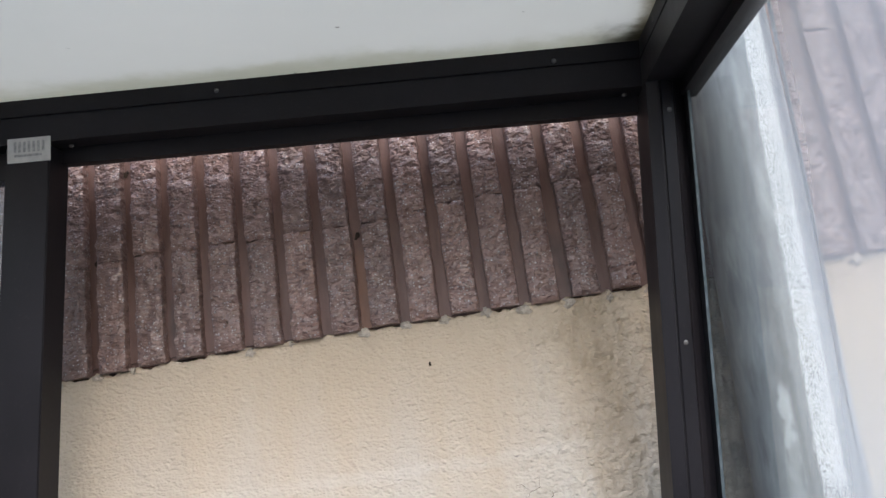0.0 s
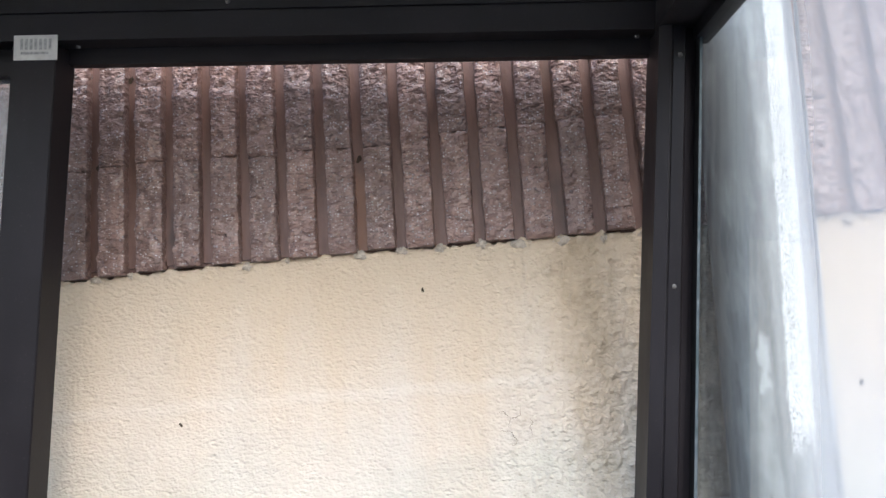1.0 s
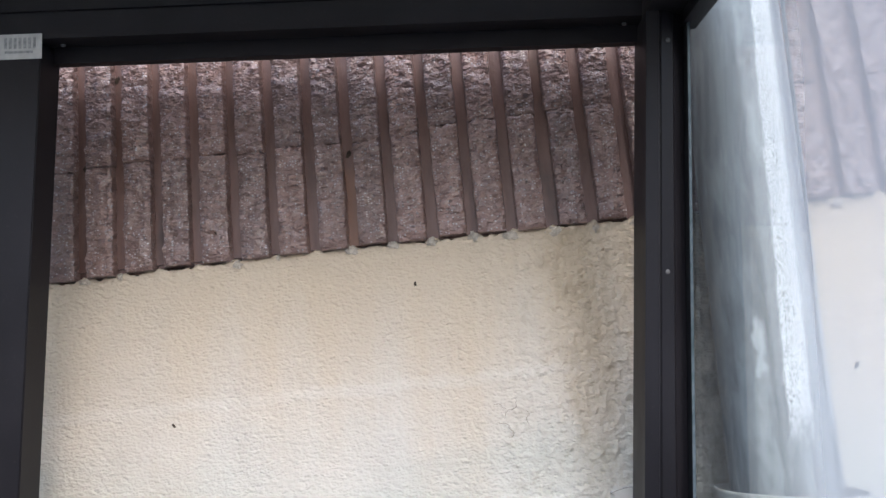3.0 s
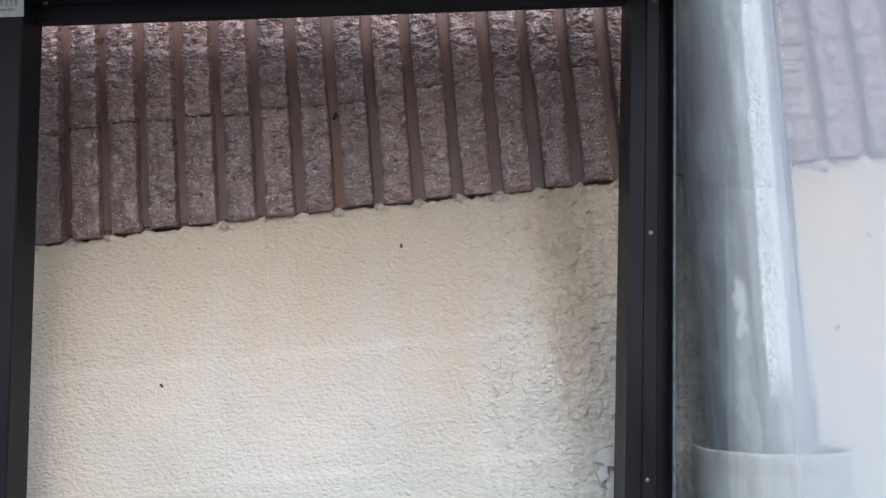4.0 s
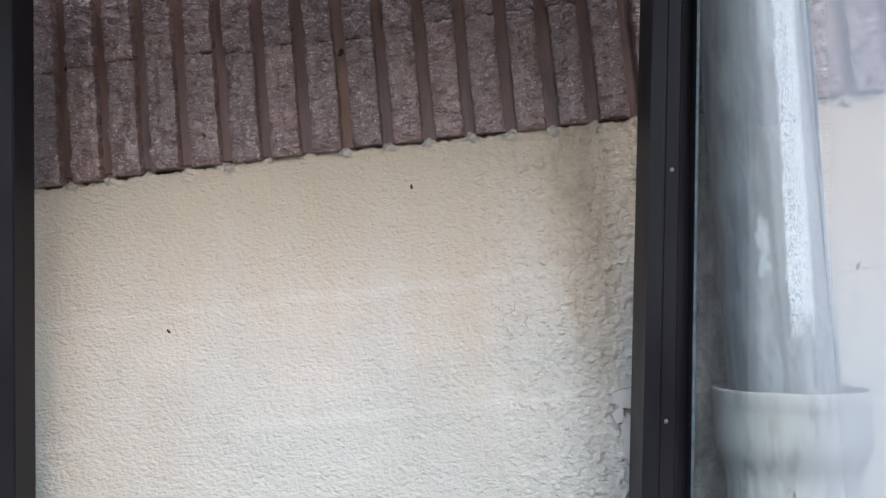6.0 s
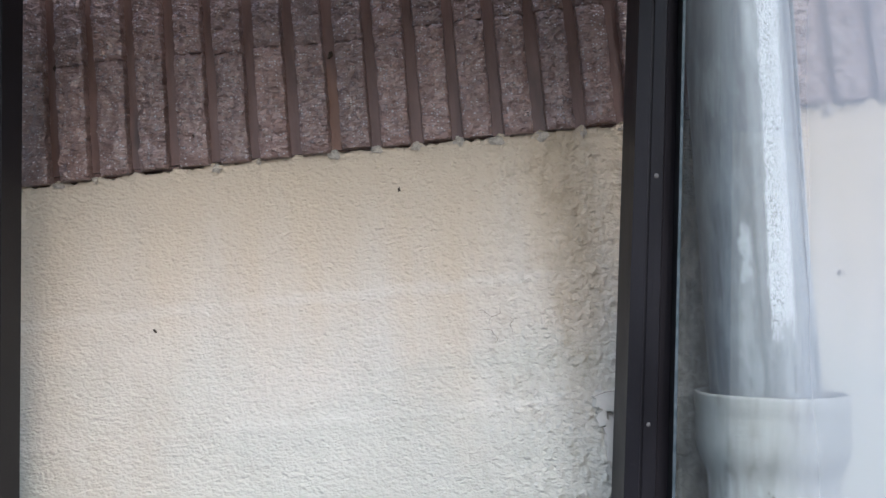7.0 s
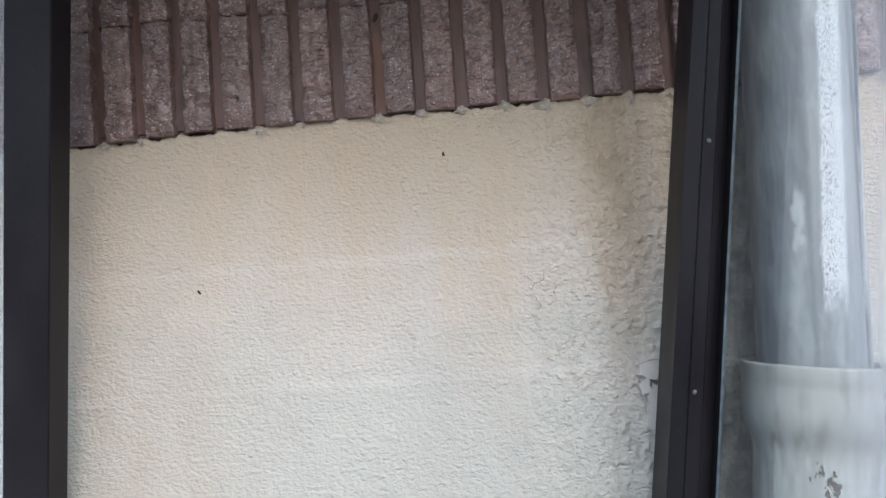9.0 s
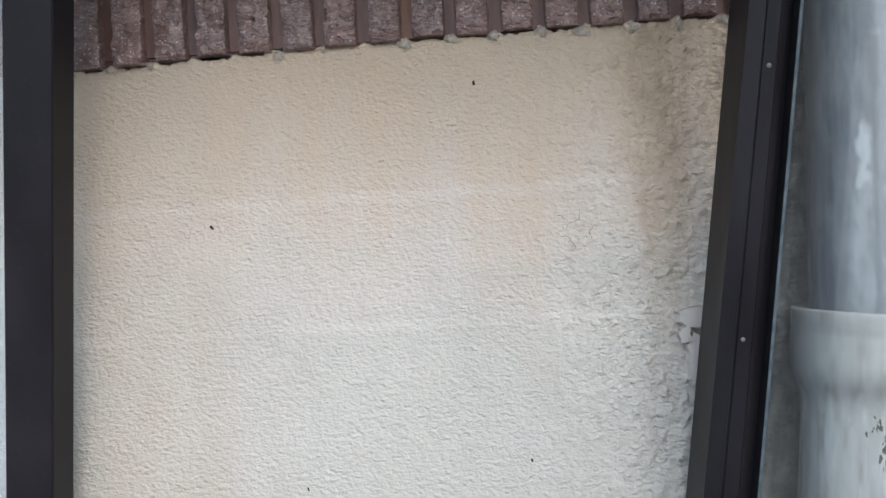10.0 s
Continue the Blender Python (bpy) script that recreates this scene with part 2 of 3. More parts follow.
def make_zinc():
    m = Mat("galvanised_zinc", 0.42, 0.55, 0.5)
    x, y, z = m.xyz()
    ang = m.math("ARCTAN2", x, m.math("MULTIPLY", y, -1.0))
    n = m.noise(m.scaled(60, 60, 25), 1, 6, 0.7)
    f = m.noise(m.scaled(720, 720, 300), 1, 2, 0.6)
    streak = m.noise(m.scaled(55, 55, 1.5), 1, 4)
    col = m.mix(m.ramp(streak, 0.3, 0.7), (0.125, 0.137, 0.14), (0.215, 0.232, 0.235))
    col = m.mix(m.ramp(n, 0.5, 0.75, 0, 0.4), col, (0.40, 0.42, 0.42))
    col = m.mix(m.ramp(m.noise(m.scaled(26, 26, 9), 1, 6, 0.7), 0.45, 0.7, 0, 0.55), col, (0.36, 0.385, 0.38))
    # flaking whitish oxide down one side, with a ragged edge
    low = m.ramp(m.math("ADD", z, m.math("MULTIPLY", n, 0.1)), 0.10, 0.16)
    wa = m.math("ADD", ang, m.math("MULTIPLY", m.math("SUBTRACT", n, 0.5), 0.35))
    wf = m.math("ADD", ang, m.math("MULTIPLY", m.math("SUBTRACT", n, 0.5), 0.16))
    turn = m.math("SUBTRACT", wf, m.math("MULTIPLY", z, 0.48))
    flake = m.math("MULTIPLY", band(m, turn, -0.22, -0.15, 0.22, 0.32), m.ramp(m.math("ADD", f, band(m, turn, 0.0, 0.2, 0.4, 0.6, 0.05)), 0.40, 0.47))
    flake = m.math("MULTIPLY", flake, low)
    # paler side past the oxide: a sheen painted into the zinc colour
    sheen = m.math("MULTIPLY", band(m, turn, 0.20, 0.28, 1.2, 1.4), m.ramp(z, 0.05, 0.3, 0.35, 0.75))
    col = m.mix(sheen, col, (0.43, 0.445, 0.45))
    col = m.mix(m.math("MULTIPLY", flake, 0.88), col, (0.62, 0.63, 0.62))
    # pale filler smear
    broad = m.noise(m.scaled(24, 24, 14), 1, 4)
    wb = m.math("ADD", wa, m.math("MULTIPLY", m.math("SUBTRACT", broad, 0.5), 0.5))
    wz = m.math("ADD", z, m.math("MULTIPLY", m.math("SUBTRACT", broad, 0.5), 0.1))
    smear = m.math("MULTIPLY", band(m, wb, -0.62, -0.54, -0.44, -0.36), m.math("MAXIMUM", band(m, wz, 0.14, 0.16, 0.205, 0.225), band(m, wz, -0.05, 0.02, 0.15, 0.17, 0.45)))
    col = m.mix(m.math("MULTIPLY", smear, m.ramp(n, 0.3, 0.5, 0.45, 0.9)), col, (0.44, 0.465, 0.46))
    m.color(col)
    white = m.math("MAXIMUM", flake, smear)
    m.put(m.b.inputs["Metallic"], m.math("MULTIPLY", m.math("SUBTRACT", 1.0, white), 0.25))
    m.rough(m.math("ADD", m.ramp(n, 0.3, 0.7, 0.48, 0.62), m.math("MULTIPLY", white, 0.35)))
    m.bump(m.math("ADD", m.math("MULTIPLY", n, 0.3), flake), 0.0005, 0.6)
    return m.m


def make_socket():
    m = Mat("weathered_grey_plastic", 0.55, 0, 0.4)
    n = m.noise(m.scaled(16, 16, 7), 1, 5, 0.6)
    s = m.noise(m.scaled(70, 70, 18), 1, 4)
    col = m.mix(m.ramp(n, 0.3, 0.7), (0.315, 0.315, 0.28), (0.40, 0.40, 0.36))
    col = m.mix(m.ramp(s, 0.58, 0.72, 0, 0.6), col, (0.24, 0.23, 0.20))
    drips = m.noise(m.scaled(60, 60, 9), 1, 4)
    col = m.mix(m.ramp(drips, 0.50, 0.70, 0, 0.6), col, (0.19, 0.18, 0.155))
    fleck = m.math("MULTIPLY", m.ramp(m.voronoi(m.scaled(45, 45, 22), 1), 0.05, 0.12, 1.0, 0.0), m.ramp(n, 0.46, 0.52))
    col = m.mix(m.math("MULTIPLY", fleck, 0.9), col, (0.09, 0.085, 0.07))
    # washed pale runs below the collar, darker dirt between them
    runs = m.noise(m.scaled(48, 48, 7, (2, 6, 1)), 1, 5, 0.65)
    below = m.ramp(m.xyz()[2], -0.125, -0.095, 1.0, 0.0)
    col = m.mix(m.math("MULTIPLY", below, m.ramp(runs, 0.46, 0.66, 0, 0.5)), col, (0.56, 0.57, 0.54))
    col = m.mix(m.math("MULTIPLY", below, m.ramp(runs, 0.30, 0.48, 0.55, 0)), col, (0.22, 0.225, 0.195))
    m.color(col)
    m.bump(s, 0.0006, 0.5)
    return m.m


def make_plain(name, a, b, rough=0.8, scale=12, bump=0.002):
    m = Mat(name, rough, 0, 0.3)
    n = m.noise(m.scaled(scale, scale, scale), 1, 6, 0.6)
    m.color(m.mix(m.ramp(n, 0.3, 0.7), a, b))
    if bump:
        m.bump(m.noise(m.scaled(scale * 9, scale * 9, scale * 9), 1, 4), bump, 0.6)
    return m.m


STUCCO, STONE, GROOVE = make_stucco(), make_split_stone(), make_groove()
ALU, ROOF = make_aluminium(), make_roof()
GLASS_SIDE, GLASS_LEFT = make_glass("dusty_side_haze_glass", 0.15), make_glass("dusty_front_glass", 0.24)
ZINC, SOCKET = make_zinc(), make_socket()
RUBBER = make_plain("black_rubber", (0.012, 0.012, 0.013), (0.02, 0.02, 0.02), 0.5, 30, 0)
# SEAL: tone lifted for the light caught along the glass edge
SEAL = make_plain("lit_glass_edge", (0.05, 0.068, 0.074), (0.10, 0.12, 0.13), 0.7, 60, 0)
STEEL = make_plain("dull_screw_steel", (0.08, 0.075, 0.07), (0.17, 0.16, 0.15), 0.35, 200, 0)
MORTAR = make_plain("cream_mortar", (0.33, 0.28, 0.23), (0.60, 0.53, 0.43), 0.9, 120, 0.006)
DIRT = make_plain("dark_dirt", (0.020, 0.013, 0.008), (0.055, 0.038, 0.024), 0.95, 90, 0.002)
SCAB = make_plain("brown_scab", (0.030, 0.023, 0.015), (0.135, 0.105, 0.070), 0.95, 230, 0.002)
BARE = make_plain("bare_render", (0.50, 0.465, 0.40), (0.57, 0.535, 0.465), 0.9, 20, 0.0008)
WHITE = make_plain("white_filler", (0.70, 0.70, 0.69), (0.80, 0.80, 0.79), 0.85, 30, 0.003)
HOUSE = make_plain("house_render", (0.62, 0.60, 0.56), (0.70, 0.68, 0.64), 0.9, 9, 0.002)
CONCRETE = make_plain("damp_grey_concrete", (0.12, 0.115, 0.11), (0.19, 0.185, 0.175), 0.9, 7, 0.003)
PAPER = make_plain("silver_label", (0.46, 0.45, 0.43), (0.58, 0.57, 0.54), 0.5, 50, 0)
INK = make_plain("grey_ink", (0.24, 0.24, 0.235), (0.42, 0.42, 0.41), 0.7, 220, 0)


# ---- mesh helpers ----
def mesh_object(name, bm, material, parent=None, label="", smooth=False):
    me = bpy.data.meshes.new(name)
    bm.to_mesh(me)
    bm.free()
    me.materials.append(material)
    if smooth:
        for p in me.polygons:
            p.use_smooth = True
    ob = new(name, me)
    if parent:
        ob.parent = parent
    if label:
        ob["label"] = label
    return ob


def part(name, bm, material, parent, label="", smooth=False):
    return mesh_object(name, bm, material, parent, label, smooth)


def box(x0, x1, y0, y1, z0, z1, bevel=0.0, bm=None):
    bm = bm or bmesh.new()
    made = bmesh.ops.create_cube(bm, size=1)["verts"]
    for v in made:
        v.co = Vector(((x0 + x1) / 2 + v.co.x * (x1 - x0), (y0 + y1) / 2 + v.co.y * (y1 - y0), (z0 + z1) / 2 + v.co.z * (z1 - z0)))
    if bevel:
        bmesh.ops.bevel(bm, geom=list({e for v in made for e in v.link_edges}), offset=bevel, segments=2, affect="EDGES")
    return bm


def extrude(profile, place, a, b):
    """A closed outline of (p, q), run from a to b; place(p, q, s) gives the point."""
    bm = bmesh.new()
    ends = [[bm.verts.new(place(p, q, s)) for p, q in profile] for s in (a, b)]
    n = len(profile)
    for i in range(n):
        bm.faces.new((ends[0][i], ends[0][(i + 1) % n], ends[1][(i + 1) % n], ends[1][i]))
    bm.faces.new(ends[0][::-1])
    bm.faces.new(ends[1])
    bmesh.ops.recalc_face_normals(bm, faces=bm.faces)
    return bm


def lathe(profile, segments=64):
    """Turn an open outline of (radius, z) round the z axis."""
    bm = bmesh.new()
    rings = [[bm.verts.new((r * math.sin(2 * math.pi * i / segments), -r * math.cos(2 * math.pi * i / segments), z)) for i in range(segments)] for r, z in profile]
    for lo, hi in zip(rings, rings[1:]):
        for i in range(segments):
            bm.faces.new((lo[i], lo[(i + 1) % segments], hi[(i + 1) % segments], hi[i]))
    bmesh.ops.recalc_face_normals(bm, faces=bm.faces)
    return bm


# The enclosure leans a little against the wall: its own axes and corner.
CORNER = Vector((0.91375, -0.14, 0.23))
AX_U = Vector((0.99743, 0.01295, -0.07053))
AX_V = Vector((-0.00451, 0.99293, 0.11861))
AX_W = Vector((0.11349, -0.11733, 0.98659))


def leaned(u, v, w):
    """A point of the enclosure: u along the front, v towards the wall, w up, from the front opening's top corner."""
    return CORNER + AX_U * u + AX_V * v + AX_W * w


def lean_bm(bm):
    for v in bm.verts:
        v.co = leaned(*v.co)
    bmesh.ops.recalc_face_normals(bm, faces=bm.faces)
    return bm


def lean_spread(bm):
    """As lean_bm, for the jamb that widens a little downwards."""
    for v in bm.verts:
        v.co.x *= 1 - 0.22 * v.co.z
    return lean_bm(bm)


def tilted(u, v, w):
    """The pose of a small thing set on the enclosure."""
    rot = Matrix((AX_U, AX_V, AX_U.cross(AX_V))).transposed().to_4x4()
    return Matrix.Translation(leaned(u, v, w)) @ rot


FLOOR = -1.70
LOW = -1.02

# ---- the ground and the plain walls that close the place ----
tagged(mesh_object("ground", box(-60, 60, -60, 60, FLOOR - 0.3, FLOOR), CONCRETE), "grey concrete ground between the house and the wall", "ground", kind="structure")
tagged(mesh_object("wall_south", box(-4.5, 5.5, -3.6, -3.35, FLOOR, -0.25), HOUSE), "pale rendered garden wall facing the boundary wall", "wall", kind="structure")
tagged(mesh_object("wall_west", box(-1.75, -1.6, -3.35, -0.28, FLOOR, -0.84), HOUSE), "low pale rendered side parapet", "wall", kind="structure")
tagged(mesh_object("parapet", box(-1.6, 1.0, -0.28, -0.045, FLOOR, -0.84, 0.006), CONCRETE), "low grey concrete parapet carrying the window frame", "wall", kind="structure")

# ---- the boundary wall: stucco below, fluted blocks above ----
PITCH, SHIFT, COURSE = 0.0641, 0.0068, 0.19
X0, X1, TOPZ = -1.6, 3.2, 6 * COURSE


def foot(x):
    """Height of the lowest blocks' underside, which is not quite level."""
    return float(np.interp(x, (-0.05, 0.10, 0.35, 0.90, 1.25), (-0.012, -0.007, -0.001, 0.002, 0.004)))


def joint(x):
    """Height of the joint over the lowest course."""
    return float(np.interp(x, (-0.05, 0.30, 0.55, 0.74, 1.25), (0.172, 0.174, 0.177, 0.191, 0.193)))


def lump(x, z):
    """Relief of the stucco."""
    d = 0.0007 * noise.noise(Vector((x * 40, 1.3, z * 60))) + 0.0005 * noise.noise(Vector((x * 90, 4.1, z * 110)))
    d += 0.003 * noise.noise(Vector((x * 6, 2.0, z * 6)))
    if 0.6 < x < 1.08:
        k = min(1, (x - 0.6) / 0.2) * min(1, (1.08 - x) / 0.08)
        d += k * (0.0085 * max(0, noise.noise(Vector((x * 100, 7.0, z * 60)))) + 0.0030 * abs(noise.noise(Vector((x * 55, 9.0, z * 14)))) + 0.0034 * noise.noise(Vector((x * 150, 3.0, z * 130))))
    if 0.74 < x < 0.93:
        k = math.exp(-((x - 0.85) / 0.045) ** 2) * (0.6 if z > -0.3 else 1.0)
        d += k * 0.0085 * max(0, noise.noise(Vector((x * 88, 6.0, z * 70))) - 0.05)
    for level, rise in ((0.236, 0.012), (0.425, 0.010)):
        d += 0.0014 * math.exp(-((z + level - rise * x + 0.004 * noise.noise(Vector((x * 9, 0, 5)))) / 0.007) ** 2) * (0.6 + noise.noise(Vector((x * 4, 3, level * 8))))
    return d


def stucco_sheet(x0, x1, z0, z1, step, thick):
    nx, nz = int((x1 - x0) / step) + 1, int((z1 - z0) / step) + 1
    verts, faces = [], []
    for j in range(nz):
        z = z0 + (z1 - z0) * j / (nz - 1)
        for i in range(nx):
            x = x0 + (x1 - x0) * i / (nx - 1)
            lift = max(0.0, (z - z1 + 0.03) / 0.03) if z1 > -0.1 else 0.0
            near_groove = max(0.0, 1 - abs(((x - SHIFT) / PITCH + 0.5) % 1.0 - 0.5) / 0.22)
            wave = 0.004 * noise.noise(Vector((x * 38, 5, 0))) + 0.004 * noise.noise(Vector((x * 110, 8, 0))) + 0.005 * near_groove
            verts.append((x, -lump(x, z) - 0.004 * lift * near_groove, z + lift * (wave + foot(x))))
    for j in range(nz - 1):
        for i in range(nx - 1):
            a = j * nx + i
            faces.append((a, a + 1, a + nx + 1, a + nx))
    n = len(verts)
    verts += [(x0, thick, z0), (x1, thick, z0), (x1, thick, z1), (x0, thick, z1)]
    rim = [i for i in range(nx)]
    faces.append(tuple([n + 1, n] + rim))
    faces.append(tuple([n + 3, n + 2] + [(nz - 1) * nx + i for i in range(nx - 1, -1, -1)]))
    faces.append(tuple([n, n + 3] + [j * nx for j in range(nz - 1, -1, -1)]))
    faces.append(tuple([n + 2, n + 1] + [j * nx + nx - 1 for j in range(nz)]))
    faces.append((n, n + 1, n + 2, n + 3))
    me = bpy.data.meshes.new("stucco")
    me.from_pydata(verts, [], faces)
    me.polygons.foreach_set("use_smooth", [True] * len(me.polygons))
    me.materials.append(STUCCO)
    return me


wall = tagged(new("wall_north"), "boundary wall of cream stucco below brown fluted split-face blocks", "wall", kind="structure")
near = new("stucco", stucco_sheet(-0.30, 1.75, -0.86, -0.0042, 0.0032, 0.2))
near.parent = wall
near["label"] = "rough cream stucco with brown runoff stains and a painted warm light tint"
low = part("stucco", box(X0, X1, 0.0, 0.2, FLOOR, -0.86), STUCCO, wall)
for a, b in ((X0, -0.30), (1.75, X1)):
    part("stucco", box(a, b, 0.0, 0.2, -0.86, 0.0), STUCCO, wall)
# brown strip stands in for the shade line and dirt below the ribs
part("shadow_gap", box(-0.30, 1.75, 0.004, 0.19, -0.020, -0.0005), GROOVE, wall, "brown strip for the shade and dirt under the blocks")
part("groove_backing", box(X0, X1, 0.0, 0.2, 0.0, TOPZ), GROOVE, wall, "smooth reddish brown grooves between the ribs")


def rib_mesh(seed, fine):
    """One split-face rib of one course: rough front, slightly tapered sides."""
    nx, nz = (12, 46) if fine else (3, 8)
    half, h, deep = 0.0218, COURSE - 0.0004, 0.0175
    bm = bmesh.new()
    grid = []
    for j in range(nz):
        row = []
        for i in range(nx):
            s, t = i / (nx - 1) * 2 - 1, j / (nz - 1)
            p = Vector((s * 1.3, t * 8.0, seed * 7.7))
            d = 0.004 * noise.noise(p * 0.8) + 0.004 * noise.noise(p * 2.3) + 0.0046 * noise.noise(p * 5.2)
            edge = max(0.0, abs(s) - 0.75) * 0.012 + (0.0032 if j in (0, nz - 1) else 0.0008 if j in (1, nz - 2) else 0)
            wide = half + 0.0016 * noise.noise(Vector((t * 9, s * 3, seed * 3.1)))
            row.append(bm.verts.new((s * wide, -(deep + d - edge), t * h + (0.0011 * noise.noise(Vector((s * 2, seed * 5.0, 3.0))) if j in (0, nz - 1) else 0))))
        grid.append(row)
    for j in range(nz - 1):
        for i in range(nx - 1):
            bm.faces.new((grid[j][i], grid[j][i + 1], grid[j + 1][i + 1], grid[j + 1][i]))
    rim = [grid[0][i] for i in range(nx)] + [grid[j][nx - 1] for j in range(1, nz)] + [grid[nz - 1][i] for i in range(nx - 2, -1, -1)] + [grid[j][0] for j in range(nz - 2, 0, -1)]
    back = [bm.verts.new((v.co.x * 1.12, 0.004, v.co.z)) for v in rim]
    for k in range(len(rim)):
        q = (k + 1) % len(rim)
        bm.faces.new((rim[q], rim[k], back[k], back[q]))
    rims = set(rim)
    for e in bm.edges:
        e.smooth = not (e.verts[0] in rims and e.verts[1] in rims)
    for f in bm.faces:
        f.smooth = abs(f.calc_center_median().y) > 0.011
    me = bpy.data.meshes.new("stone_rib")
    bm.to_mesh(me)
    bm.free()
    me.materials.append(STONE)
    return me


def drip_mesh(seed):
    bm = bmesh.new()
    bmesh.ops.create_icosphere(bm, subdivisions=2, radius=1)
    for v in bm.verts:
        k = 1 + 0.8 * noise.noise(v.co * 1.5 + Vector((seed * 4.0, 0, 0))) + 0.4 * noise.noise(v.co * 3.7 + Vector((0, seed * 4.0, 0)))
        v.co = Vector((v.co.x * 0.009 * k, v.co.y * 0.004 * k, v.co.z * 0.007 * k))
    me = bpy.data.meshes.new("mortar_drip")
    bm.to_mesh(me)
    bm.free()
    me.materials.append(MORTAR)
    return me


# ---- the enclosure: dark aluminium frame, roof sheet, panes ----
frame_thing = tagged(new("window_frame"), "dark brown aluminium window frame of a glazed lean-to", "window frame")
FW = 0.055
BEAM = [(-FW, 0.094), (-FW, 0.069), (-FW + 0.003, 0.068), (-FW + 0.003, 0.066), (-FW, 0.065), (-FW, 0.027), (-0.020, 0.025), (-0.020, 0.0), (0.0, 0.0), (0.0, 0.094)]
part("head_beam", extrude(BEAM, lambda p, q, s: leaned(s, p, q), -1.75, 0.070), ALU, frame_thing, "grooved dark aluminium head beam")
SIDE = [(0.0, 0.094), (0.0, 0.069), (0.003, 0.068), (0.003, 0.066), (0.0, 0.065), (0.0, 0.022), (0.050, 0.022), (0.050, 0.004), (0.074, 0.004), (0.074, 0.094)]
part("side_beam", extrude(SIDE, lambda p, q, s: leaned(p, s, q), -0.56, -FW), ALU, frame_thing, "grooved dark aluminium side beam")
POST_R = [(0.0, 0.0), (0.0, -0.085), (0.016, -0.090), (0.017, -0.087), (0.0185, -0.087), (0.0195, -0.089), (0.036, -0.082), (0.040, -0.074), (0.054, -0.066), (0.054, 0.0)]
part("corner_post", extrude(POST_R, lambda p, q, s: leaned(p * (1 - 0.22 * s), q, s), LOW, 0.0215), ALU, frame_thing, "grooved dark aluminium corner post")
part("mullion", lean_bm(box(-0.936, -0.868, -0.056, -0.001, LOW, 0.0215, 0.0015)), ALU, frame_thing, "plain dark aluminium mullion")
part("top_rail", lean_bm(box(-1.75, -0.937, -0.046, -0.006, -0.024, -0.001, 0.001)), ALU, frame_thing)
part("gasket", lean_spread(box(0.0545, 0.0585, -0.088, -0.030, LOW, 0.003)), RUBBER, frame_thing, "black rubber glazing gasket")

# The overhang past the beam is added, unseen, to shade the top blocks.
roof = tagged(mesh_object("roof_sheet", box(-1.75, 0.072, -0.56, 0.038, 0.095, 0.103), ROOF), "translucent white roof sheet with mildew along its edge", "roof sheet", kind="structure")
roof.matrix_world = Matrix.Translation(CORNER) @ Matrix((AX_U, AX_V, AX_U.cross(AX_V))).transposed().to_4x4()

side_pane = tagged(new("window_side"), "dusty clear side glass of the lean-to, reflections painted as haze", "window", kind="structure")
g = part("pane", lean_spread(box(0.0600, 0.0650, -0.95, -0.034, LOW, 0.008)), GLASS_SIDE, side_pane, "dusty, hazy glass pane")
part("pane_edge", lean_spread(box(0.0545, 0.0578, -0.0895, -0.0885, LOW, 0.003)), SEAL, side_pane, "glass edge bead, paled for the light it catches")
front_pane = tagged(new("window_front"), "dusty fixed front glass beside the open bay", "window", kind="structure")
h = part("pane", lean_bm(box(-1.75, -0.937, -0.030, -0.024, LOW, -0.022)), GLASS_LEFT, front_pane, "dusty, hazy glass pane")
for pane in (g, h):
    pane.visible_shadow = False


def screw_mesh():
    bm = lathe([(0.0, -0.0018), (0.0010, -0.0018), (0.0011, -0.0026), (0.0027, -0.0019), (0.0036, -0.0005), (0.0036, 0.001)], 16)
    for v in bm.verts:
        v.co = Vector((v.co.x, v.co.z, v.co.y))
    bmesh.ops.recalc_face_normals(bm, faces=bm.faces)
    me = bpy.data.meshes.new("screw")
    bm.to_mesh(me)
    bm.free()
    me.materials.append(STEEL)
    return me


screw = screw_mesh()
for u, v, w, rx in ((-0.616, -FW, 0.0795, 0), (-0.1215, -FW, 0.0755, 0), (-0.845, -0.038, 0.022, 90), (-0.022, -0.036, 0.022, 90), (-1.02, -0.038, 0.022, 90),
                    (0.029, -0.0850, -0.020, 0), (0.029, -0.0850, -0.337, 0), (0.029, -0.0850, -0.669, 0)):
    s = new("screw", screw)
    s.matrix_world = tilted(u, v, w) @ pose(0, 0, 0, rx)
    tagged(s, "small dull steel pan-head screw in the frame", "screw", "frame screws")
for v in (-0.16, -0.45):
    s = new("screw", screw)
    s.matrix_world = tilted(0.0, v, 0.081) @ pose(0, 0, 0, 0, 0, 90)
    tagged(s, "small dull steel pan-head screw in the frame", "screw", "frame screws")

# ---- the maker's label on the mullion ----
sticker = tagged(new("label_plate"), "small silver label with worn print on the mullion", "label")
sticker.matrix_world = tilted(-0.8995, -0.0566, 0.016)
part("plate", box(-0.033, 0.033, -0.0006, 0.0005, -0.0185, 0.0185), PAPER, sticker)
for i in range(7):
    x = -0.023 + i * 0.0072
    part("print_bar", box(x, x + 0.004, -0.0011, -0.0007, -0.003, 0.013), INK, sticker)
part("print_bar", box(-0.022, 0.020, -0.0011, -0.0007, -0.010, -0.0065), INK, sticker)

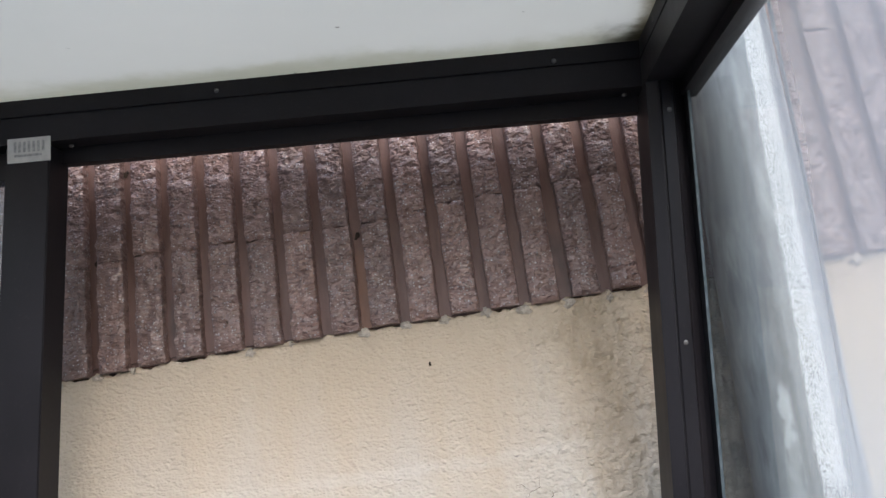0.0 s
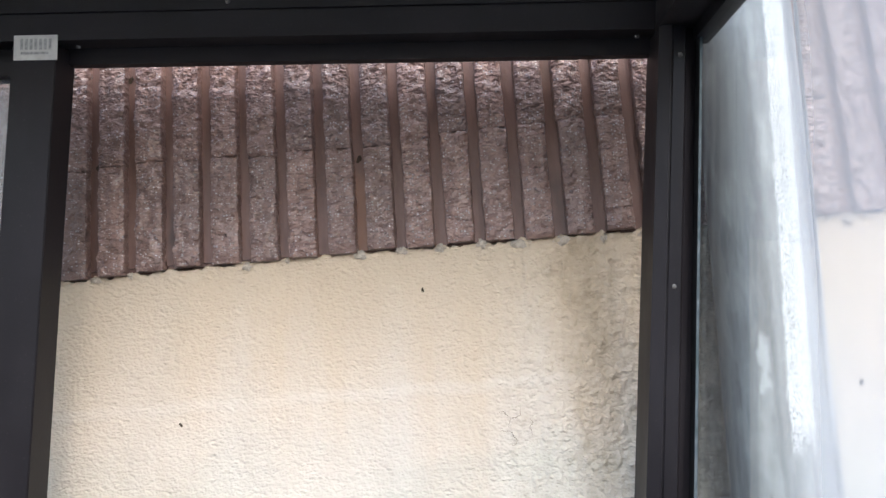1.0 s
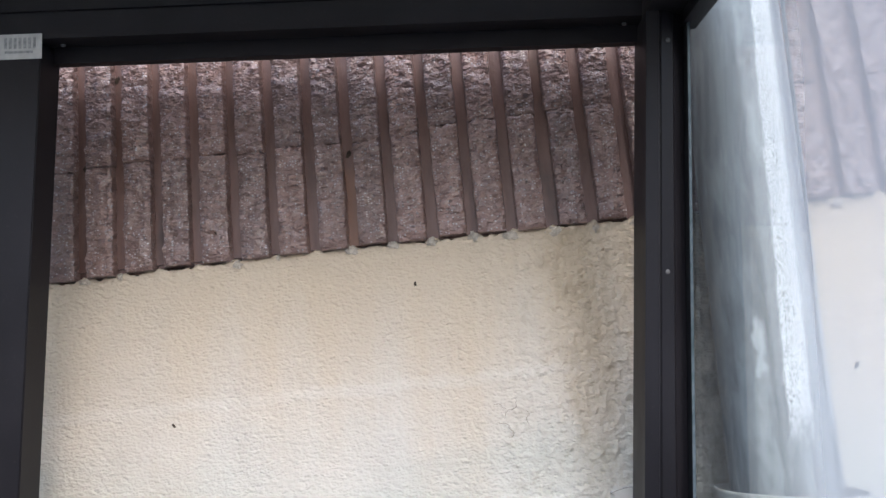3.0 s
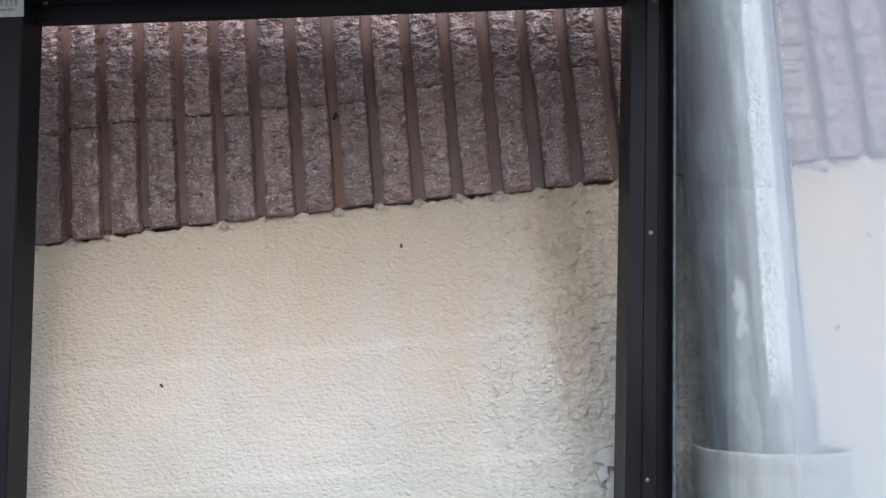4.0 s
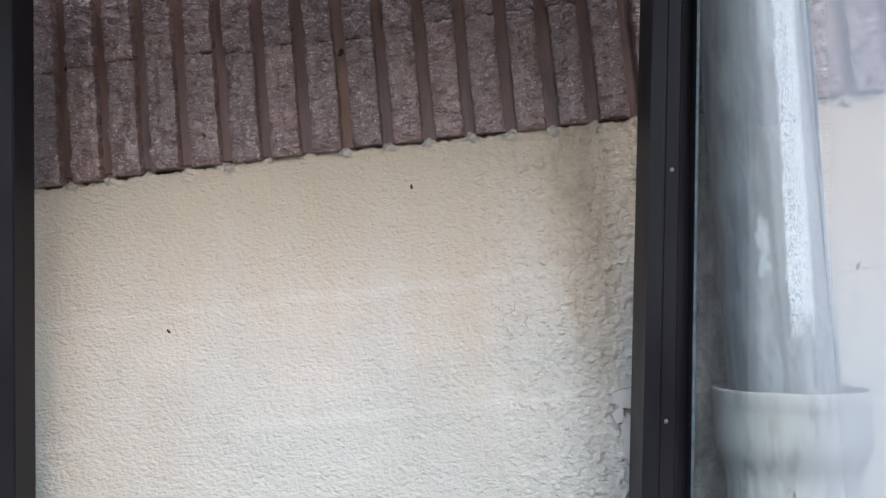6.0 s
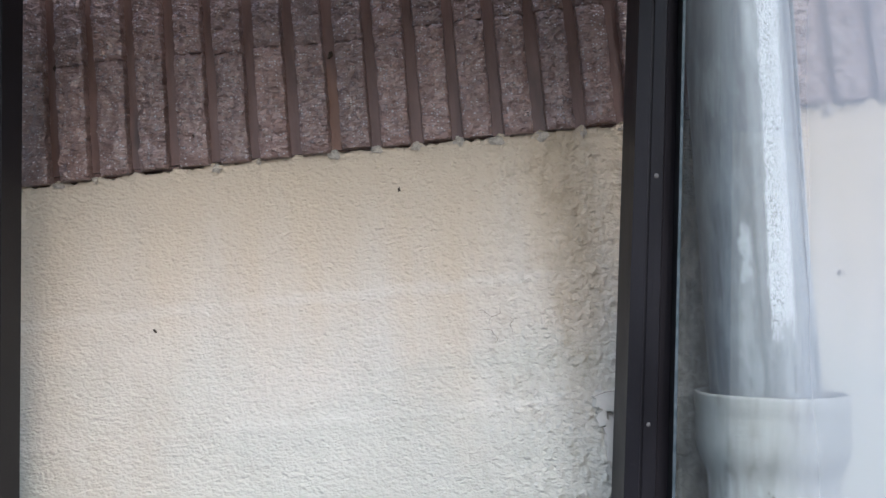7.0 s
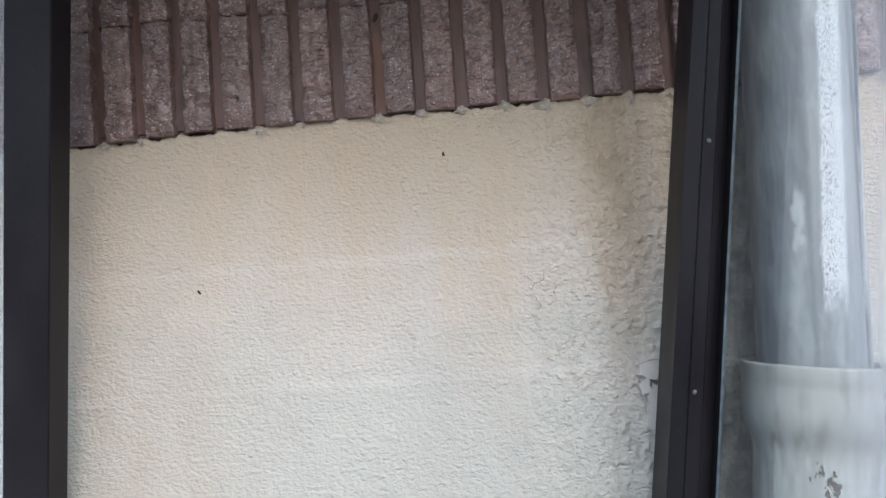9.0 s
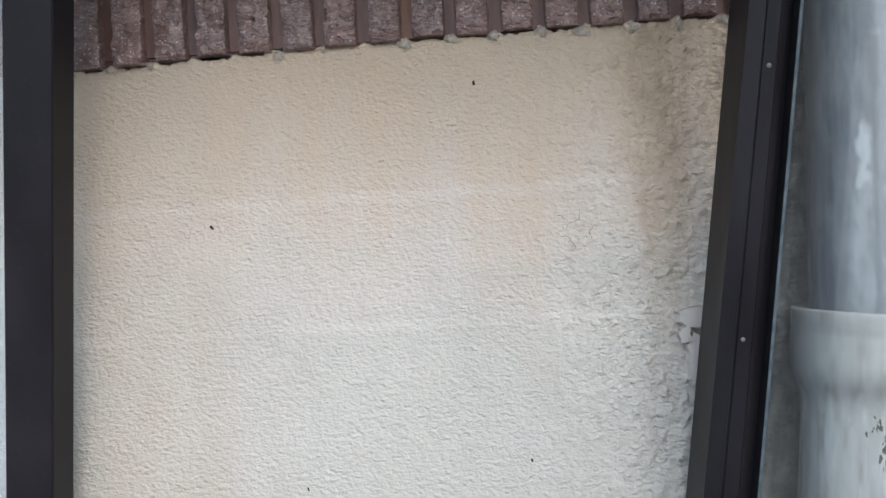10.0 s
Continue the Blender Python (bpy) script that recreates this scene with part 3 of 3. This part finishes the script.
# ---- the downpipe ----
PX, PY, RIM = 1.045, -0.100, -0.417
pipe = tagged(new("downpipe"), "galvanised downpipe with flaking oxide standing in a grey socket", "downpipe")
pipe.matrix_world = pose(PX, PY, RIM, 0, 4.0, 0)
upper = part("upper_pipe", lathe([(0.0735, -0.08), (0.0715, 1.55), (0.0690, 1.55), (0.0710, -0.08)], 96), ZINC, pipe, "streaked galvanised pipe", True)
upper.location = (-0.002, 0.002, 0)
upper.rotation_euler = (0, radians(-1.85), 0)
seam = part("seam", box(-0.0025, 0.0025, -0.0750, -0.0705, -0.08, 1.55, 0.0008), ZINC, pipe, "folded lengthwise seam")
seam.location = (-0.002, 0.002, 0)
seam.rotation_euler = (0, radians(-1.85), radians(44))
SLEEVE = [(0.0830, -0.100), (0.0920, -0.085), (0.0955, -0.065), (0.0965, -0.004), (0.0985, -0.0005), (0.1005, -0.0012), (0.1015, -0.005), (0.1008, -0.022), (0.1000, -0.027), (0.1000, -0.031), (0.1006, -0.037), (0.1007, -0.064), (0.1001, -0.073), (0.0983, -0.082), (0.0950, -0.091), (0.0913, -0.099), (0.0883, -0.106), (0.0864, -0.113), (0.0854, -0.121), (0.0850, -0.132), (0.0848, -0.17), (0.0847, -0.25), (0.0846, FLOOR - RIM - 0.02)]
sleeve = part("socket", lathe(SLEEVE, 96), SOCKET, pipe, "weathered pale grey plastic socket pipe", True)
sleeve.location = (0.004, 0, 0)
sleeve.rotation_euler = (0, radians(1.2), 0)

# ---- pieces of the wall ----
ribs_fine = [rib_mesh(k + 1, True) for k in range(14)]
ribs_plain = [rib_mesh(k + 31, False) for k in range(4)]
rng = random.Random(5)
first, last = math.ceil(X0 / PITCH), math.floor(X1 / PITCH)
cuts = {}
for k in range(first, last):
    xc = SHIFT + (k + 0.5) * PITCH
    cuts[0, k] = foot(xc) - 0.002 + rng.uniform(-0.002, 0.002)
    for c in range(1, 7):
        cuts[c, k] = joint(xc) + (c - 1) * COURSE + rng.uniform(-0.0045, 0.0045)
for c in range(6):
    for k in range(first, last):
        xc = SHIFT + (k + 0.5) * PITCH
        close = c < 3 and -0.35 < xc < 1.65
        me = rng.choice(ribs_fine if close else ribs_plain)
        ob = new("stone_rib", me)
        ob.parent = wall
        ob.location = (xc + rng.uniform(-0.001, 0.001), rng.uniform(-0.001, 0.0015), cuts[c, k])
        ob.scale = (rng.uniform(0.96, 1.04), 1, (cuts[c + 1, k] - cuts[c, k]) / COURSE)
drips = [drip_mesh(k) for k in range(6)]
for k in range(-4, 26):
    if rng.random() < 0.8:
        ob = new("mortar_drip", rng.choice(drips))
        ob.parent = wall
        big = rng.uniform(0.7, 1.25)
        ob.location, ob.scale = (SHIFT + k * PITCH + rng.uniform(-0.004, 0.004), -0.004, foot(k * PITCH) + rng.uniform(-0.012, -0.004)), (big * rng.uniform(0.6, 1.3), 1, big)


# ---- a patch of white filler on the wall beside the front pane ----
def filler_mesh(seed, w, hgt, thick=0.004, at=(0, 0, 0)):
    bm = bmesh.new()
    ring = []
    for i in range(40):
        a = 2 * math.pi * i / 40
        k = 1 + 0.35 * noise.noise(Vector((math.cos(a) * 1.6, math.sin(a) * 1.6, seed)))
        k += 0.3 * noise.noise(Vector((math.cos(a) * 5, math.sin(a) * 5, seed + 9)))
        c, q = math.cos(a), math.sin(a)
        ring.append(bm.verts.new((math.copysign(abs(c) ** 0.6, c) * w * k, 0.0, math.copysign(abs(q) ** 0.6, q) * hgt * k)))
    top = [bm.verts.new((v.co.x * 0.85, -thick, v.co.z * 0.88)) for v in ring]
    for i in range(40):
        j = (i + 1) % 40
        bm.faces.new((ring[i], ring[j], top[j], top[i]))
    bm.faces.new(top)
    bmesh.ops.recalc_face_normals(bm, faces=bm.faces)
    bmesh.ops.translate(bm, verts=bm.verts, vec=at)
    return bm


patch = tagged(new("filler_patch"), "smeared white filler on the wall under the blocks", "filler patch")
for i, (x, z, w, hgt, thick) in enumerate(((-0.186, 0.034, 0.026, 0.033, 0.0215), (-0.176, -0.022, 0.013, 0.046, 0.007), (-0.200, -0.080, 0.027, 0.004, 0.006))):
    part("smear", filler_mesh(i * 2.7 + 1, w, hgt, thick, (x, -0.001, z)), WHITE, patch)
part("grey_smear", filler_mesh(11.3, 0.028, 0.050, 0.0195, (-0.236, -0.001, 0.014)), CONCRETE, patch, "grey cement smear")


# ---- marks on the wall: specks, a dirty hole, a flake of loose render ----
def speck_mesh(seed, size):
    bm = bmesh.new()
    bmesh.ops.create_icosphere(bm, subdivisions=2, radius=size)
    for v in bm.verts:
        v.co *= 1 + 0.9 * noise.noise(v.co / size * 1.3 + Vector((seed, 0, 0)))
        v.co.y *= 0.4
    return bm


for i, (x, z, size, y) in enumerate(((0.150, -0.259, 0.0042, 0), (0.549, -0.071, 0.0042, 0), (1.209, -0.260, 0.005, 0), (1.277, -0.123, 0.0045, 0), (0.604, -0.618, 0.003, 0), (0.636, -0.622, 0.0025, 0),
                                     (0.276, -0.650, 0.003, 0), (0.408, -0.515, 0.0015, 0), (0.456, 0.154, 0.008, 0), (0.236, 0.039, 0.006, -0.0165), (0.010, 0.176, 0.006, 0), (0.066, 0.33, 0.008, 0))):
    ob = part("dirt_speck", speck_mesh(i * 3.3, size * 0.58), DIRT, wall)
    ob.scale, ob.rotation_euler = (0.8, 1, 1.5), (0, (i % 3 - 1) * 0.5, 0)
    ob.location = (x, y - 0.001, z)


def crack_mesh(seed, steps, length, heading, wander, width=0.0003):
    """A thin wandering ribbon of dirt sunk in a hairline crack."""
    path = random.Random(seed)
    bm = bmesh.new()
    p, a, rows = Vector((0, 0, 0)), heading, []
    for k in range(steps + 1):
        side = Vector((-math.sin(a), 0, math.cos(a))) * width * (0.35 + 0.65 * math.sin(math.pi * (k + 0.5) / (steps + 1)))
        rows.append([bm.verts.new(p + side), bm.verts.new(p + Vector((0, -0.0008, 0))), bm.verts.new(p - side)])
        a += path.uniform(-wander, wander)
        p = p + Vector((math.cos(a), 0, math.sin(a))) * length / steps
    for r, q in zip(rows, rows[1:]):
        for k in range(2):
            bm.faces.new((r[k], r[k + 1], q[k + 1], q[k]))
    bmesh.ops.recalc_face_normals(bm, faces=bm.faces)
    return bm


for i, (x, z, steps, length, heading, wander) in enumerate(((0.690, -0.262, 16, 0.045, -1.2, 0.9), (0.702, -0.284, 12, 0.030, 0.3, 0.9), (0.672, -0.322, 14, 0.048, -0.2, 0.8), (0.655, -0.270, 9, 0.022, -0.9, 0.9),
                                                            (0.813, -0.416, 12, 0.045, 0.45, 0.12))):
    ob = part("hairline_crack", crack_mesh(i + 3, steps, length, heading, wander), DIRT, wall)
    ob.location = (x, -0.0075 if i < 4 else -0.0142, z)
part("render_flake", filler_mesh(4.2, 0.026, 0.018, 0.0130, (0.842, -0.001, -0.424)), BARE, wall, "loose flake of render")
part("render_flake", filler_mesh(6.1, 0.009, 0.011, 0.0165, (0.826, -0.001, -0.447)), BARE, wall)
part("render_flake", filler_mesh(8.2, 0.020, 0.036, 0.0115, (0.845, -0.001, -0.482)), BARE, wall)
for i, (x, z, size) in enumerate(((-0.048, -0.132, 0.0045), (-0.049, -0.143, 0.004), (-0.018, -0.118, 0.003), (-0.038, -0.152, 0.0032), (-0.034, -0.167, 0.004))):
    ob = part("stain", speck_mesh(i * 2.1 + 5, size), SCAB, pipe)
    ob.location, ob.scale = (x, -math.sqrt(0.0850 ** 2 - (x - 0.006) ** 2), z), (0.8, 0.4, 1.4)
crumbs = random.Random(12)
for i in range(72):
    along = crumbs.random()
    x = -0.024 + 0.020 * along + crumbs.gauss(0, 0.0055)
    z = -0.128 - 0.058 * along + crumbs.gauss(0, 0.006)
    ob = part("stain", speck_mesh(i * 1.7 + 20, crumbs.uniform(0.0022, 0.0062)), SCAB, pipe, "dark scab of dirt on the socket pipe" if i == 0 else "")
    ob.location, ob.scale = (x, -math.sqrt(0.0850 ** 2 - (x - 0.006) ** 2), z), (0.9, 0.45, 1.2)
